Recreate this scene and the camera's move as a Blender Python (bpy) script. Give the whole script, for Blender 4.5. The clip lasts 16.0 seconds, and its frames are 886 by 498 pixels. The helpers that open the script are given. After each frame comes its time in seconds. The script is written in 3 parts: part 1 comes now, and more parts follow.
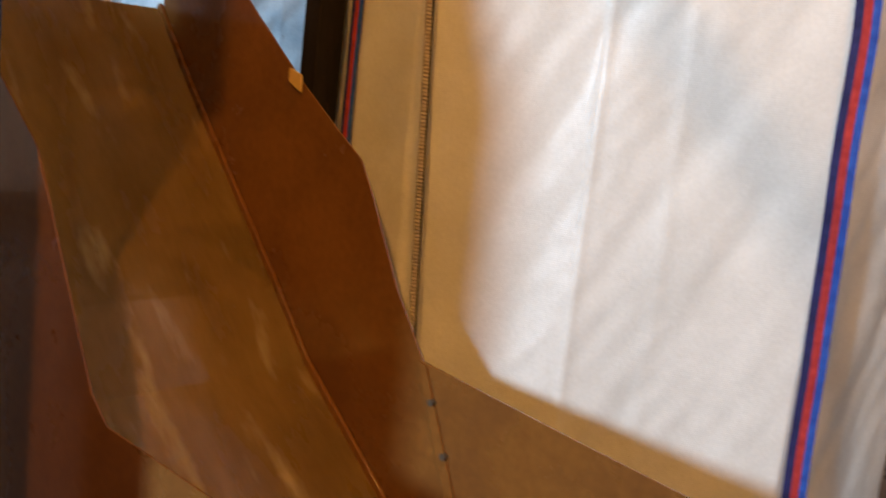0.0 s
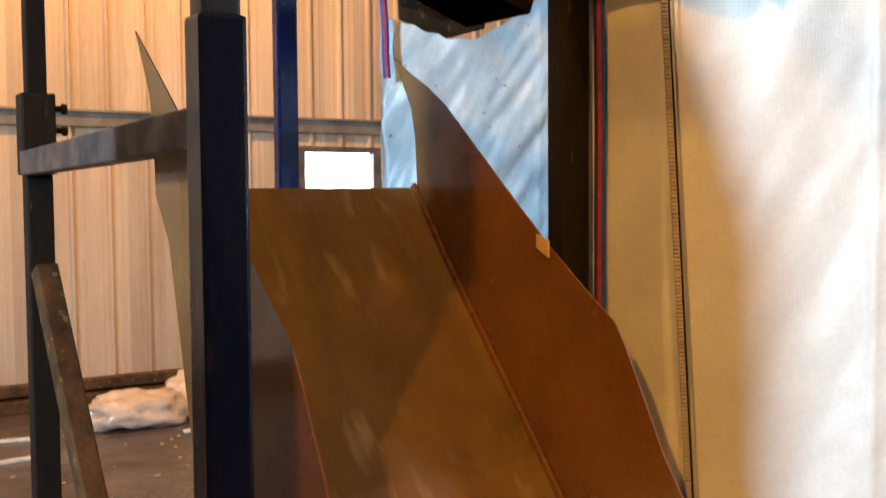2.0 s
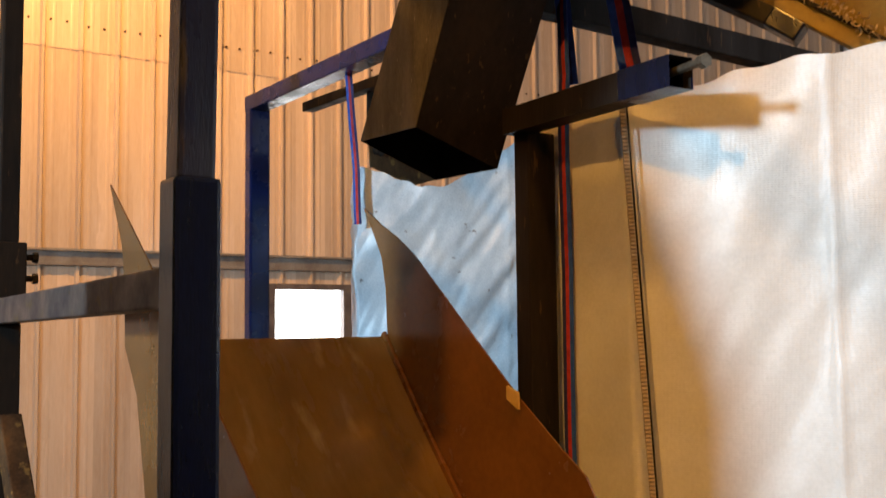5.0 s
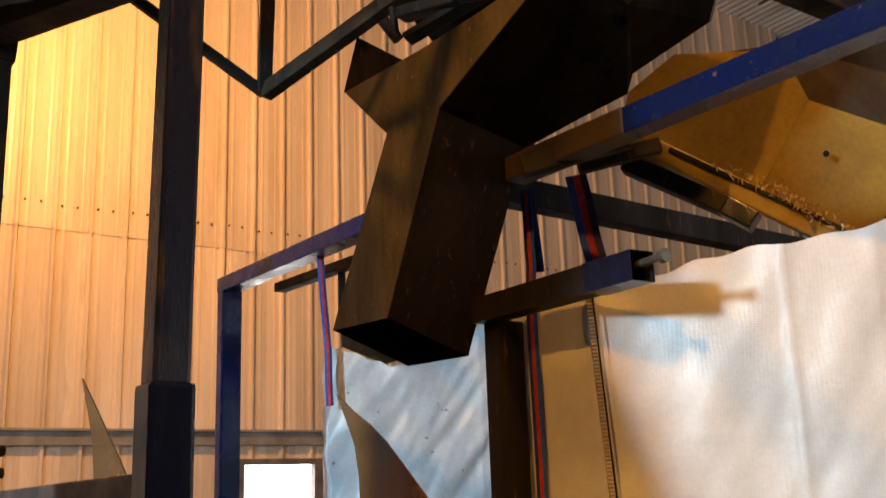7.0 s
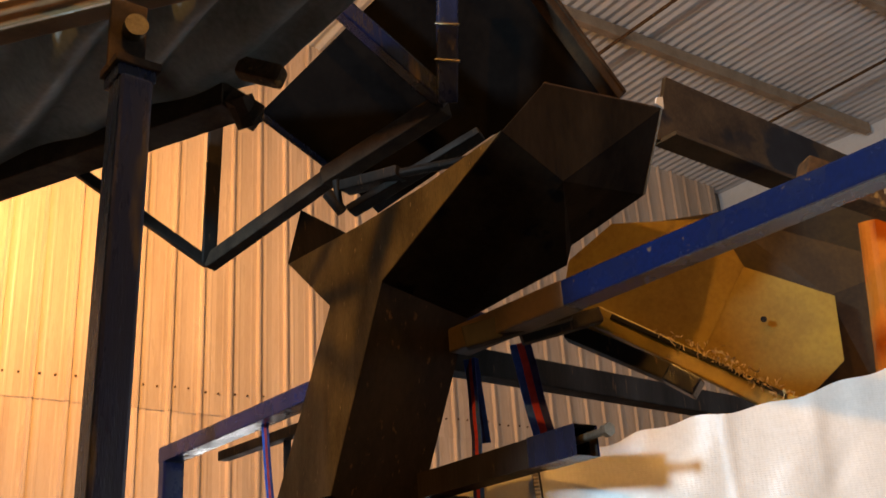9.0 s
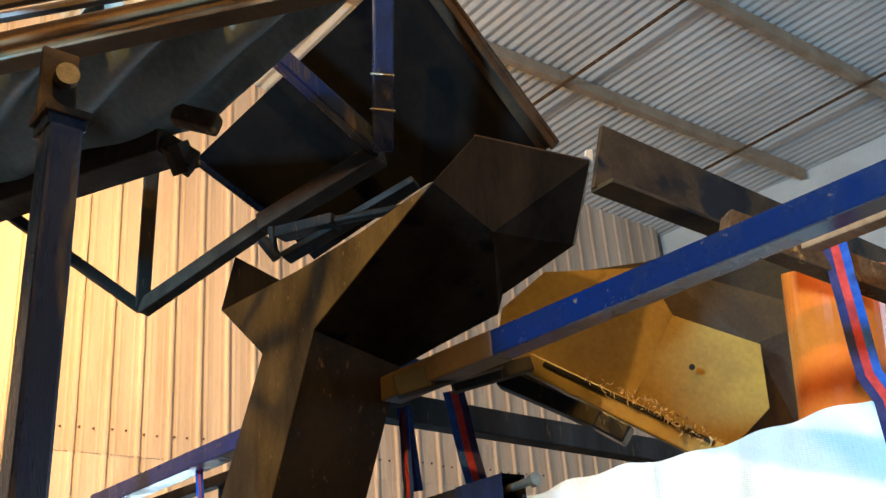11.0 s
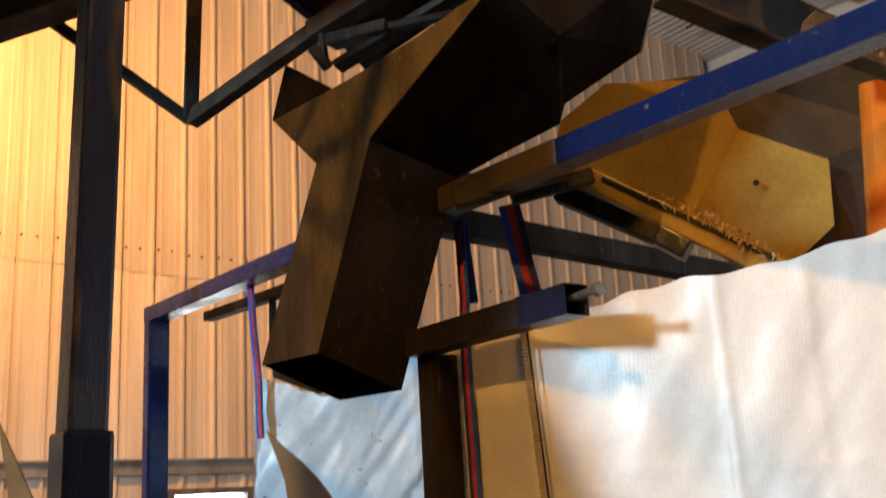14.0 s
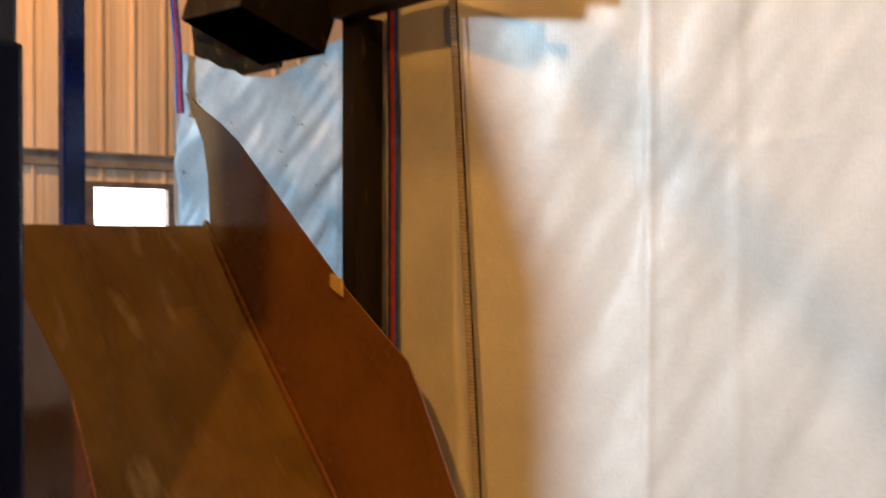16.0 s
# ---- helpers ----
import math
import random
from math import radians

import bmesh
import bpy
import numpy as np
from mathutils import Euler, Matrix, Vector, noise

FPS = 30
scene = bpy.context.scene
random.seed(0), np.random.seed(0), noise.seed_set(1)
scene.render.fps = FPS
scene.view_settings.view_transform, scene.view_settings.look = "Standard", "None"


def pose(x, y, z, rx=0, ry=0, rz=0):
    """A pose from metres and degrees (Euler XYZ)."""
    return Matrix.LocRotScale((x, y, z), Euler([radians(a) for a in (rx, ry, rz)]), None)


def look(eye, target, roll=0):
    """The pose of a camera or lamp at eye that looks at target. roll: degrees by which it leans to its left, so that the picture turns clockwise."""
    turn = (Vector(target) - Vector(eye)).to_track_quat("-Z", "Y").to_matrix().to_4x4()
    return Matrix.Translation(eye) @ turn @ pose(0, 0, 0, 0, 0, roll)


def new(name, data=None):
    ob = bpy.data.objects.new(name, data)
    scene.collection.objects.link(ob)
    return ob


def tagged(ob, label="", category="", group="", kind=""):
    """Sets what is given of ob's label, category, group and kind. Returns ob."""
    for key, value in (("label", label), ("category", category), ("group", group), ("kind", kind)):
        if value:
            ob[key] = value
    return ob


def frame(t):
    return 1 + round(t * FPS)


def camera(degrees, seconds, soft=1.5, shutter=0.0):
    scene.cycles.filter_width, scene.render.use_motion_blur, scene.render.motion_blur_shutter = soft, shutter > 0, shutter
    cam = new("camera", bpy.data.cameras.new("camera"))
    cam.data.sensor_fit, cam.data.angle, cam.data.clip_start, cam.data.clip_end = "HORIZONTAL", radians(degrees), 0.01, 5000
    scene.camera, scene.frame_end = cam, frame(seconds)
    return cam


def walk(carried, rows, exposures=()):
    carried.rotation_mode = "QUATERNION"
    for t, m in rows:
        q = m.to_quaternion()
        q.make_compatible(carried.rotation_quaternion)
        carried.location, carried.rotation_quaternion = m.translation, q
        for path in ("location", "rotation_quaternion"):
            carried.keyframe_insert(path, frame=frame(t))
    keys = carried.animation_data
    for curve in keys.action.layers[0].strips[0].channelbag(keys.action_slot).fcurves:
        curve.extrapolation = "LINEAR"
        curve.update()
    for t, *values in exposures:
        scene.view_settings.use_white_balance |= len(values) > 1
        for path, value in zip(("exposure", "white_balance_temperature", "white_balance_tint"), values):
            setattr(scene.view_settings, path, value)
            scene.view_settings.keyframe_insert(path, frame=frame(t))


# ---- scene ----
cam = camera(47.0, 16.0, shutter=0.5)
EYE = 1.70
# seconds, x, y, z, yaw, pitch, roll
ROWS = [
    (0.0, -0.1095, -0.0007, -0.0639, -48.244, -9.765, -6.384),
    (0.5, -0.0799, 0.0422, -0.0587, -44.161, -7.895, -3.363),
    (1.0, -0.0333, 0.0364, -0.0348, -39.467, -7.283, -1.794),
    (1.5, 0.0039, 0.0230, -0.0122, -35.061, -5.906, -0.674),
    (2.0, -0.0033, 0.0036, 0.0003, -32.535, -3.132, 0.396),
    (2.5, 0.0000, 0.0000, 0.0000, -32.259, -0.985, 0.849),
    (3.0, 0.0000, -0.0000, 0.0001, -32.262, -0.862, 0.784),
    (5.5, -0.0257, -0.0236, 0.0620, -34.625, 6.310, 0.917),
    (6.0, -0.0383, -0.0343, 0.0775, -34.947, 8.456, 1.360),
    (6.5, -0.0234, -0.0350, 0.0771, -35.119, 11.182, 0.990),
    (7.0, -0.0397, -0.0493, 0.0931, -35.669, 13.409, 1.903),
    (7.5, -0.0356, -0.0508, 0.1056, -35.781, 15.222, 2.205),
    (8.0, -0.0388, -0.0554, 0.1161, -36.008, 18.065, 2.586),
    (8.5, -0.0330, -0.0658, 0.1220, -36.783, 20.102, 2.807),
    (9.0, -0.0308, -0.0720, 0.1348, -38.006, 21.827, 3.496),
    (9.5, -0.0333, -0.0909, 0.1384, -38.361, 23.311, 3.815),
    (10.0, -0.0177, -0.1178, 0.1474, -40.261, 24.064, 4.064),
    (12.5, -0.0283, -0.0897, 0.1409, -41.300, 22.604, 4.195),
    (13.0, -0.0277, -0.0732, 0.1544, -40.469, 19.504, 4.142),
    (13.5, -0.0211, -0.0501, 0.1129, -39.985, 17.823, 3.013),
    (14.0, -0.0127, -0.0252, 0.1297, -39.133, 14.364, 3.197),
    (14.5, -0.0169, -0.0388, 0.0911, -38.545, 10.504, 1.996),
    (15.0, -0.0115, -0.0254, 0.0672, -38.369, 7.260, 1.142),
    (15.5, -0.0061, -0.0266, 0.0347, -39.901, 2.953, 0.798),
    (16.0, 0.0065, -0.0095, 0.0000, -43.659, -0.949, -0.141),
]
walk(cam, [(t, pose(x, y, EYE + z, 90 + pitch, roll, yaw)) for t, x, y, z, yaw, pitch, roll in ROWS],
     exposures=[(0.0, -0.1, 6150, 10), (1.0, 0.35, 6100, 8), (1.6, 0.35, 6050, 6), (2.5, 0.03, 5950, 5), (3.0, 0.03, 5900, 5), (7.0, -0.25, 6700, 10), (9.0, -0.2, 6400, 9), (10.0, 0.34, 5300, -2),
                (12.5, 0.58, 4700, -12), (13.0, 0.32, 5500, 0), (14.0, 0.0, 6200, 6), (15.0, -0.22, 6400, 9), (16.0, -0.18, 6500, 9)])

# ---- light ----
world = bpy.data.worlds.new("world")
scene.world = world
world.use_nodes = True
nt = world.node_tree
sky = nt.nodes.new("ShaderNodeTexSky")
sky.sky_type, sky.sun_disc, sky.sun_elevation, sky.sun_rotation = "NISHITA", False, radians(35), radians(200)
nt.links.new(sky.outputs[0], nt.nodes["Background"].inputs[0])
nt.nodes["Background"].inputs[1].default_value = 0.12


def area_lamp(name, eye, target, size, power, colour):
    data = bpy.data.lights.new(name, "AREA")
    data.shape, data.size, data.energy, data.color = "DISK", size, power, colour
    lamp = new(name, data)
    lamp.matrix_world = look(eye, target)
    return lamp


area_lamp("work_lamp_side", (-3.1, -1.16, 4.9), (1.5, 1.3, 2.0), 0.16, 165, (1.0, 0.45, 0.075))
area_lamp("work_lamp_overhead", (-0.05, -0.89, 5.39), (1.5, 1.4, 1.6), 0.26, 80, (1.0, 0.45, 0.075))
area_lamp("wall_lamp", (1.4, 5.8, 6.0), (2.9, 8.6, 4.5), 0.4, 400, (1.0, 0.475, 0.11))
area_lamp("opening_daylight", (-6.9, 0.3, 3.5), (1.6, 1.6, 1.6), 0.72, 780, (0.62, 0.83, 1.0))
# fill light added to brighten roof and end wall, from no known source
area_lamp("roof_fill_light", (9.0, -7.8, 2.6), (10.5, 4.0, 8.0), 3.6, 230, (0.86, 0.92, 1.0))

# ---- materials ----


def material(name, colour, dark, rough=0.5, metal=0.0, scale=8.0, fine=90.0, bump=0.15, mix=0.5, stretch=(1, 1, 1), spots=None, spot_at=0.62, spot_scale=30.0, coat=0.0, rough_var=0.15, spec=0.5, spot_soft=0.05):
    m = bpy.data.materials.new(name)
    m.use_nodes = True
    t = m.node_tree
    b = t.nodes["Principled BSDF"]
    co = t.nodes.new("ShaderNodeTexCoord")
    info = t.nodes.new("ShaderNodeObjectInfo")
    mp = t.nodes.new("ShaderNodeMapping")
    mp.inputs["Scale"].default_value = stretch
    shift = t.nodes.new("ShaderNodeVectorMath")
    shift.operation = "MULTIPLY_ADD"
    t.links.new(info.outputs["Random"], shift.inputs[0])
    shift.inputs[1].default_value = (7.3, 3.1, 5.7)
    t.links.new(co.outputs["Object"], shift.inputs[2])
    t.links.new(shift.outputs[0], mp.inputs["Vector"])
    n1 = t.nodes.new("ShaderNodeTexNoise")
    n1.inputs["Scale"].default_value, n1.inputs["Detail"].default_value = scale, 6
    n1.inputs["Roughness"].default_value = 0.62
    n2 = t.nodes.new("ShaderNodeTexNoise")
    n2.inputs["Scale"].default_value, n2.inputs["Detail"].default_value = fine, 4
    for n in (n1, n2):
        t.links.new(mp.outputs[0], n.inputs["Vector"])
    ramp = t.nodes.new("ShaderNodeMapRange")
    ramp.inputs[1].default_value, ramp.inputs[2].default_value = 0.32, 0.68
    add = t.nodes.new("ShaderNodeMath")
    add.operation = "MULTIPLY_ADD"
    t.links.new(n2.outputs[0], add.inputs[0])
    add.inputs[1].default_value = 0.35
    t.links.new(n1.outputs[0], add.inputs[2])
    sub = t.nodes.new("ShaderNodeMath")
    sub.operation = "SUBTRACT"
    t.links.new(add.outputs[0], sub.inputs[0])
    sub.inputs[1].default_value = 0.175
    t.links.new(sub.outputs[0], ramp.inputs[0])
    cm = t.nodes.new("ShaderNodeMix")
    cm.data_type = "RGBA"
    t.links.new(ramp.outputs[0], cm.inputs[0])
    cm.inputs[6].default_value, cm.inputs[7].default_value = (*dark, 1), (*colour, 1)
    out = cm.outputs[2]
    if spots:
        n3 = t.nodes.new("ShaderNodeTexNoise")
        n3.inputs["Scale"].default_value, n3.inputs["Detail"].default_value = spot_scale, 5
        t.links.new(mp.outputs[0], n3.inputs["Vector"])
        r3 = t.nodes.new("ShaderNodeMapRange")
        r3.inputs[1].default_value, r3.inputs[2].default_value = spot_at, spot_at + spot_soft
        t.links.new(n3.outputs[0], r3.inputs[0])
        c3 = t.nodes.new("ShaderNodeMix")
        c3.data_type = "RGBA"
        t.links.new(r3.outputs[0], c3.inputs[0])
        t.links.new(out, c3.inputs[6])
        c3.inputs[7].default_value = (*spots, 1)
        out = c3.outputs[2]
    t.links.new(out, b.inputs["Base Color"])
    rr = t.nodes.new("ShaderNodeMapRange")
    t.links.new(n1.outputs[0], rr.inputs[0])
    rr.inputs[1].default_value, rr.inputs[2].default_value = 0.3, 0.7
    rr.inputs[3].default_value, rr.inputs[4].default_value = min(1, rough + rough_var), max(0.05, rough - rough_var)
    t.links.new(rr.outputs[0], b.inputs["Roughness"])
    b.inputs["Metallic"].default_value = metal
    b.inputs["Specular IOR Level"].default_value = spec
    b.inputs["Coat Weight"].default_value = coat
    bp = t.nodes.new("ShaderNodeBump")
    bp.inputs["Strength"].default_value, bp.inputs["Distance"].default_value = bump, 0.004
    t.links.new(add.outputs[0], bp.inputs["Height"])
    t.links.new(bp.outputs[0], b.inputs["Normal"])
    return m


def glow_material(name, colour, strength):
    m = bpy.data.materials.new(name)
    m.use_nodes = True
    b = m.node_tree.nodes["Principled BSDF"]
    b.inputs["Base Color"].default_value = (*colour, 1)
    b.inputs["Emission Color"].default_value, b.inputs["Emission Strength"].default_value = (*colour, 1), strength
    return m


BLUE = material("blue_paint", (0.006, 0.014, 0.078), (0.0035, 0.006, 0.030), 0.26, 0.0, 6, 120, 0.2, spots=(0.10, 0.075, 0.06), spot_at=0.68, spot_scale=45, spec=0.45)
NAVY = material("dark_navy_paint", (0.006, 0.010, 0.042), (0.003, 0.004, 0.014), 0.22, 0.0, 5, 120, 0.25, spots=(0.060, 0.042, 0.028), spot_at=0.60, spot_scale=9, spot_soft=0.10, stretch=(2, 2, 0.35), spec=0.45)
WORN = material("worn_navy_paint", (0.024, 0.029, 0.072), (0.010, 0.012, 0.032), 0.3, 0.0, 6, 140, 0.3, spots=(0.085, 0.062, 0.036), spot_at=0.60, spot_scale=7, spot_soft=0.07, stretch=(2.5, 2.5, 0.4), spec=0.5)
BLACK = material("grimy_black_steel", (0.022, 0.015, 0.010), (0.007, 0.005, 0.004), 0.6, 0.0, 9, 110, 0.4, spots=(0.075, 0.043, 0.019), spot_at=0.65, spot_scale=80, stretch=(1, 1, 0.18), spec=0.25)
RUST = material("rusty_steel", (0.12, 0.062, 0.024), (0.035, 0.019, 0.009), 0.7, 0.0, 9, 120, 0.5, spec=0.25, spots=(0.24, 0.14, 0.04), spot_at=0.62, spot_scale=26, spot_soft=0.08)
GREYBAR = material("scuffed_grey_steel", (0.13, 0.095, 0.075), (0.055, 0.042, 0.045), 0.5, 0.1, 9, 90, 0.3, spots=(0.10, 0.07, 0.03), spot_at=0.62)
SHEET = material("brown_sheet_steel", (0.24, 0.098, 0.021), (0.15, 0.056, 0.012), 0.24, 0.0, 3.0, 60, 0.05, coat=0.3)
SLIDE = material("worn_slide_steel", (0.44, 0.265, 0.078), (0.31, 0.175, 0.047), 0.24, 0.0, 3.0, 22, 0.02, stretch=(3.4, 1.0, 1.0), spots=(0.66, 0.50, 0.24), spot_at=0.585, spot_scale=3.6, spot_soft=0.13, coat=0.3)
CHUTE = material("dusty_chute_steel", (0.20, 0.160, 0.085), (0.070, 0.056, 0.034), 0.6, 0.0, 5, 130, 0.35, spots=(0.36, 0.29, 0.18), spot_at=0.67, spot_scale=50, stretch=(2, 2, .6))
# near-black bases of hopper and mouth stand in for shade; smudges are stains
DARKSHEET = material("shaded_hopper_steel", (0.0085, 0.0072, 0.0066), (0.0026, 0.0024, 0.0026), 0.7, 0.0, 2.6, 60, 0.2, spec=0.025, spots=(0.0015, 0.0017, 0.0028), spot_at=0.60, spot_scale=2.4, spot_soft=0.04)
MOUTH = material("shaded_brown_mouth_steel", (0.021, 0.0145, 0.0085), (0.007, 0.005, 0.004), 0.7, 0.0, 5, 60, 0.2, spec=0.05, spots=(0.003, 0.003, 0.005), spot_at=0.62, spot_scale=9, spot_soft=0.05, stretch=(1.5, 1.5, 0.4))
# brown for the beam sleeve's grime and for the yellow hopper's painted shade
BROWNED = material("shade_and_grime_brown", (0.072, 0.044, 0.016), (0.026, 0.016, 0.008), 0.6, 0.0, 4, 80, 0.15)
GIRDER = material("stained_girder_paint", (0.085, 0.050, 0.020), (0.030, 0.017, 0.008), 0.6, 0.0, 3, 80, 0.1, spec=0.2, spots=(0.010, 0.007, 0.009), spot_at=0.57, spot_scale=2.2, spot_soft=0.05)
DARKRUST = material("dark_rusty_steel", (0.060, 0.034, 0.015), (0.020, 0.012, 0.007), 0.7, 0.0, 9, 120, 0.5, spec=0.25)
YELLOW = material("yellow_hopper_paint", (0.40, 0.265, 0.040), (0.25, 0.150, 0.020), 0.45, 0.0, 4, 80, 0.1, spots=(0.15, 0.085, 0.025), spot_at=0.66, spot_scale=10, spot_soft=0.08)
ORANGE = material("orange_plastic", (0.75, 0.20, 0.02), (0.62, 0.14, 0.012), 0.16, 0.0, 4, 90, 0.03)
WALL = material("beige_wall_sheet", (0.57, 0.44, 0.33), (0.46, 0.335, 0.235), 0.36, 0.0, 1.6, 30, 0.02, stretch=(2.2, 2.2, 0.35), spots=(0.30, 0.19, 0.11), spot_at=0.63, spot_scale=1.6, spot_soft=0.20)
ROOF = material("galvanised_roof_sheet", (0.62, 0.61, 0.60), (0.46, 0.44, 0.43), 0.5, 0.0, 1.2, 30, 0.05, stretch=(2, .5, 1))
GIRT = material("galvanised_girt", (0.22, 0.20, 0.18), (0.12, 0.10, 0.09), 0.5, 0.2, 5, 80, 0.1)
WOOD = material("timber_batten", (0.32, 0.19, 0.085), (0.19, 0.10, 0.04), 0.7, 0.0, 5, 120, 0.3, stretch=(1, 6, 6))
CONCRETE = material("dirty_concrete", (0.13, 0.095, 0.080), (0.045, 0.033, 0.029), 0.34, 0.0, 1.5, 40, 0.3, rough_var=0.2, spots=(0.42, 0.36, 0.3), spot_at=0.70, spot_scale=18)
PLAIN = material("plain_grey_wall", (0.13, 0.115, 0.10), (0.09, 0.078, 0.068), 0.6, 0.0, 1.2, 30, 0.05)
WHITEWALL = material("white_end_wall_paint", (0.74, 0.76, 0.77), (0.62, 0.63, 0.64), 0.45, 0.0, 1.6, 30, 0.03)
WEB_BLUE = material("blue_webbing", (0.03, 0.11, 0.52), (0.016, 0.05, 0.30), 0.75, 0.0, 40, 500, 0.5)
WEB_NAVY = material("navy_webbing", (0.02, 0.022, 0.13), (0.012, 0.012, 0.07), 0.75, 0.0, 40, 500, 0.5)
WEB_RED = material("red_webbing", (0.52, 0.04, 0.035), (0.32, 0.02, 0.022), 0.75, 0.0, 40, 500, 0.5)
ZINC = material("zinc_bolt", (0.26, 0.23, 0.18), (0.13, 0.11, 0.08), 0.42, 0.8, 30, 200, 0.1)
TAN = material("tan_channel_paint", (0.15, 0.085, 0.028), (0.07, 0.038, 0.014), 0.6, 0.0, 6, 90, 0.2, spec=0.3)
FILM = material("plastic_film", (0.70, 0.56, 0.46), (0.46, 0.33, 0.25), 0.25, 0.0, 10, 90, 0.3)
CHALK = material("white_strip", (0.82, 0.80, 0.78), (0.62, 0.58, 0.54), 0.5, 0.0, 10, 90, 0.1)
BELT = material("conveyor_trough_sheet", (0.30, 0.34, 0.33), (0.15, 0.175, 0.17), 0.5, 0.0, 3, 60, 0.1, spec=0.25, spots=(0.05, 0.05, 0.045), spot_at=0.60, spot_scale=3, spot_soft=0.12)
STRAW = material("yellow_tape_tab", (0.75, 0.50, 0.14), (0.60, 0.36, 0.08), 0.7, 0.0, 20, 90, 0.2)
STRAW_PALE = material("pale_shavings", (0.62, 0.46, 0.22), (0.45, 0.30, 0.12), 0.7, 0.0, 20, 90, 0.2)
BAG = material("woven_bag_fabric", (0.80, 0.78, 0.74), (0.66, 0.64, 0.60), 0.42, 0.0, 4, 120, 0.35, spec=0.45, spots=(0.40, 0.35, 0.28), spot_at=0.75, spot_scale=34)
# white fabric with the blue of cool daylight put into its colour; specks are dirt
BAG_BLUE = material("daylight_tinted_bag_fabric", (0.60, 0.69, 0.76), (0.36, 0.46, 0.55), 0.36, 0.0, 5, 160, 0.25, spots=(0.16, 0.17, 0.19), spot_at=0.68, spot_scale=26, spot_soft=0.06)
SEAM = material("bag_seam_cord", (0.60, 0.50, 0.36), (0.42, 0.33, 0.22), 0.8, 0.0, 60, 300, 0.3)
PANE = glow_material("daylight_pane", (0.95, 0.98, 1.0), 9.0)

def add_weave(m, period, strength, distance):
    """Fine crossing bands of woven tape under the material's own bump."""
    t = m.node_tree
    bump = next(n for n in t.nodes if n.type == "BUMP")
    co = t.nodes.new("ShaderNodeTexCoord")
    waves = []
    for axis in ("Z", "X"):
        w = t.nodes.new("ShaderNodeTexWave")
        w.bands_direction = axis
        w.inputs["Scale"].default_value = 0.314 / period
        w.inputs["Distortion"].default_value = 1.2
        w.inputs["Detail"].default_value = 2
        w.inputs["Detail Scale"].default_value = 0.6
        t.links.new(co.outputs["Object"], w.inputs["Vector"])
        waves.append(w)
    mul = t.nodes.new("ShaderNodeMath")
    mul.operation = "ADD"
    for i, w in enumerate(waves):
        t.links.new(w.outputs["Fac"], mul.inputs[i])
    b2 = t.nodes.new("ShaderNodeBump")
    b2.inputs["Strength"].default_value, b2.inputs["Distance"].default_value = strength, distance
    t.links.new(mul.outputs[0], b2.inputs["Height"])
    t.links.new(b2.outputs[0], bump.inputs["Normal"])


def add_piece_variation(m, low, high):
    """Each piece a little lighter or darker than the next."""
    t = m.node_tree
    b = t.nodes["Principled BSDF"]
    src = b.inputs["Base Color"].links[0].from_socket
    info = t.nodes.new("ShaderNodeObjectInfo")
    rng_node = t.nodes.new("ShaderNodeMapRange")
    rng_node.inputs[3].default_value, rng_node.inputs[4].default_value = low, high
    t.links.new(info.outputs["Random"], rng_node.inputs[0])
    hsv = t.nodes.new("ShaderNodeHueSaturation")
    t.links.new(rng_node.outputs[0], hsv.inputs["Value"])
    t.links.new(src, hsv.inputs["Color"])
    t.links.new(hsv.outputs[0], b.inputs["Base Color"])


add_weave(BAG, 0.0045, 0.17, 0.0008)
add_weave(BAG_BLUE, 0.0045, 0.17, 0.0008)
add_piece_variation(WALL, 0.82, 1.06)
PURLIN = material("dusty_purlin", (0.36, 0.26, 0.17), (0.22, 0.15, 0.09), 0.6, 0.0, 3, 60, 0.1)

# ---- helpers ----


def part(name, bm, mat, parent=None, label="", smooth=False):
    me = bpy.data.meshes.new(name)
    bmesh.ops.recalc_face_normals(bm, faces=bm.faces)
    if smooth:
        for f in bm.faces:
            f.smooth = True
    bm.to_mesh(me)
    bm.free()
    me.materials.append(mat)
    ob = new(name, me)
    if parent:
        ob.parent = parent
    if label:
        ob["label"] = label
    return ob


def thing(name, label, category, group="", at=(0, 0, 0)):
    ob = new(name)
    ob.location = at
    bpy.context.view_layer.update()
    return tagged(ob, label, category, group)


def box(x0, x1, y0, y1, z0, z1, bevel=0.004):
    bm = bmesh.new()
    bmesh.ops.create_cube(bm, size=1, matrix=Matrix.Translation(((x0 + x1) / 2, (y0 + y1) / 2, (z0 + z1) / 2)) @ Matrix.Diagonal((x1 - x0, y1 - y0, z1 - z0, 1)))
    if bevel:
        bmesh.ops.bevel(bm, geom=bm.edges[:], offset=bevel, segments=2, affect="EDGES", profile=0.6)
    return bm


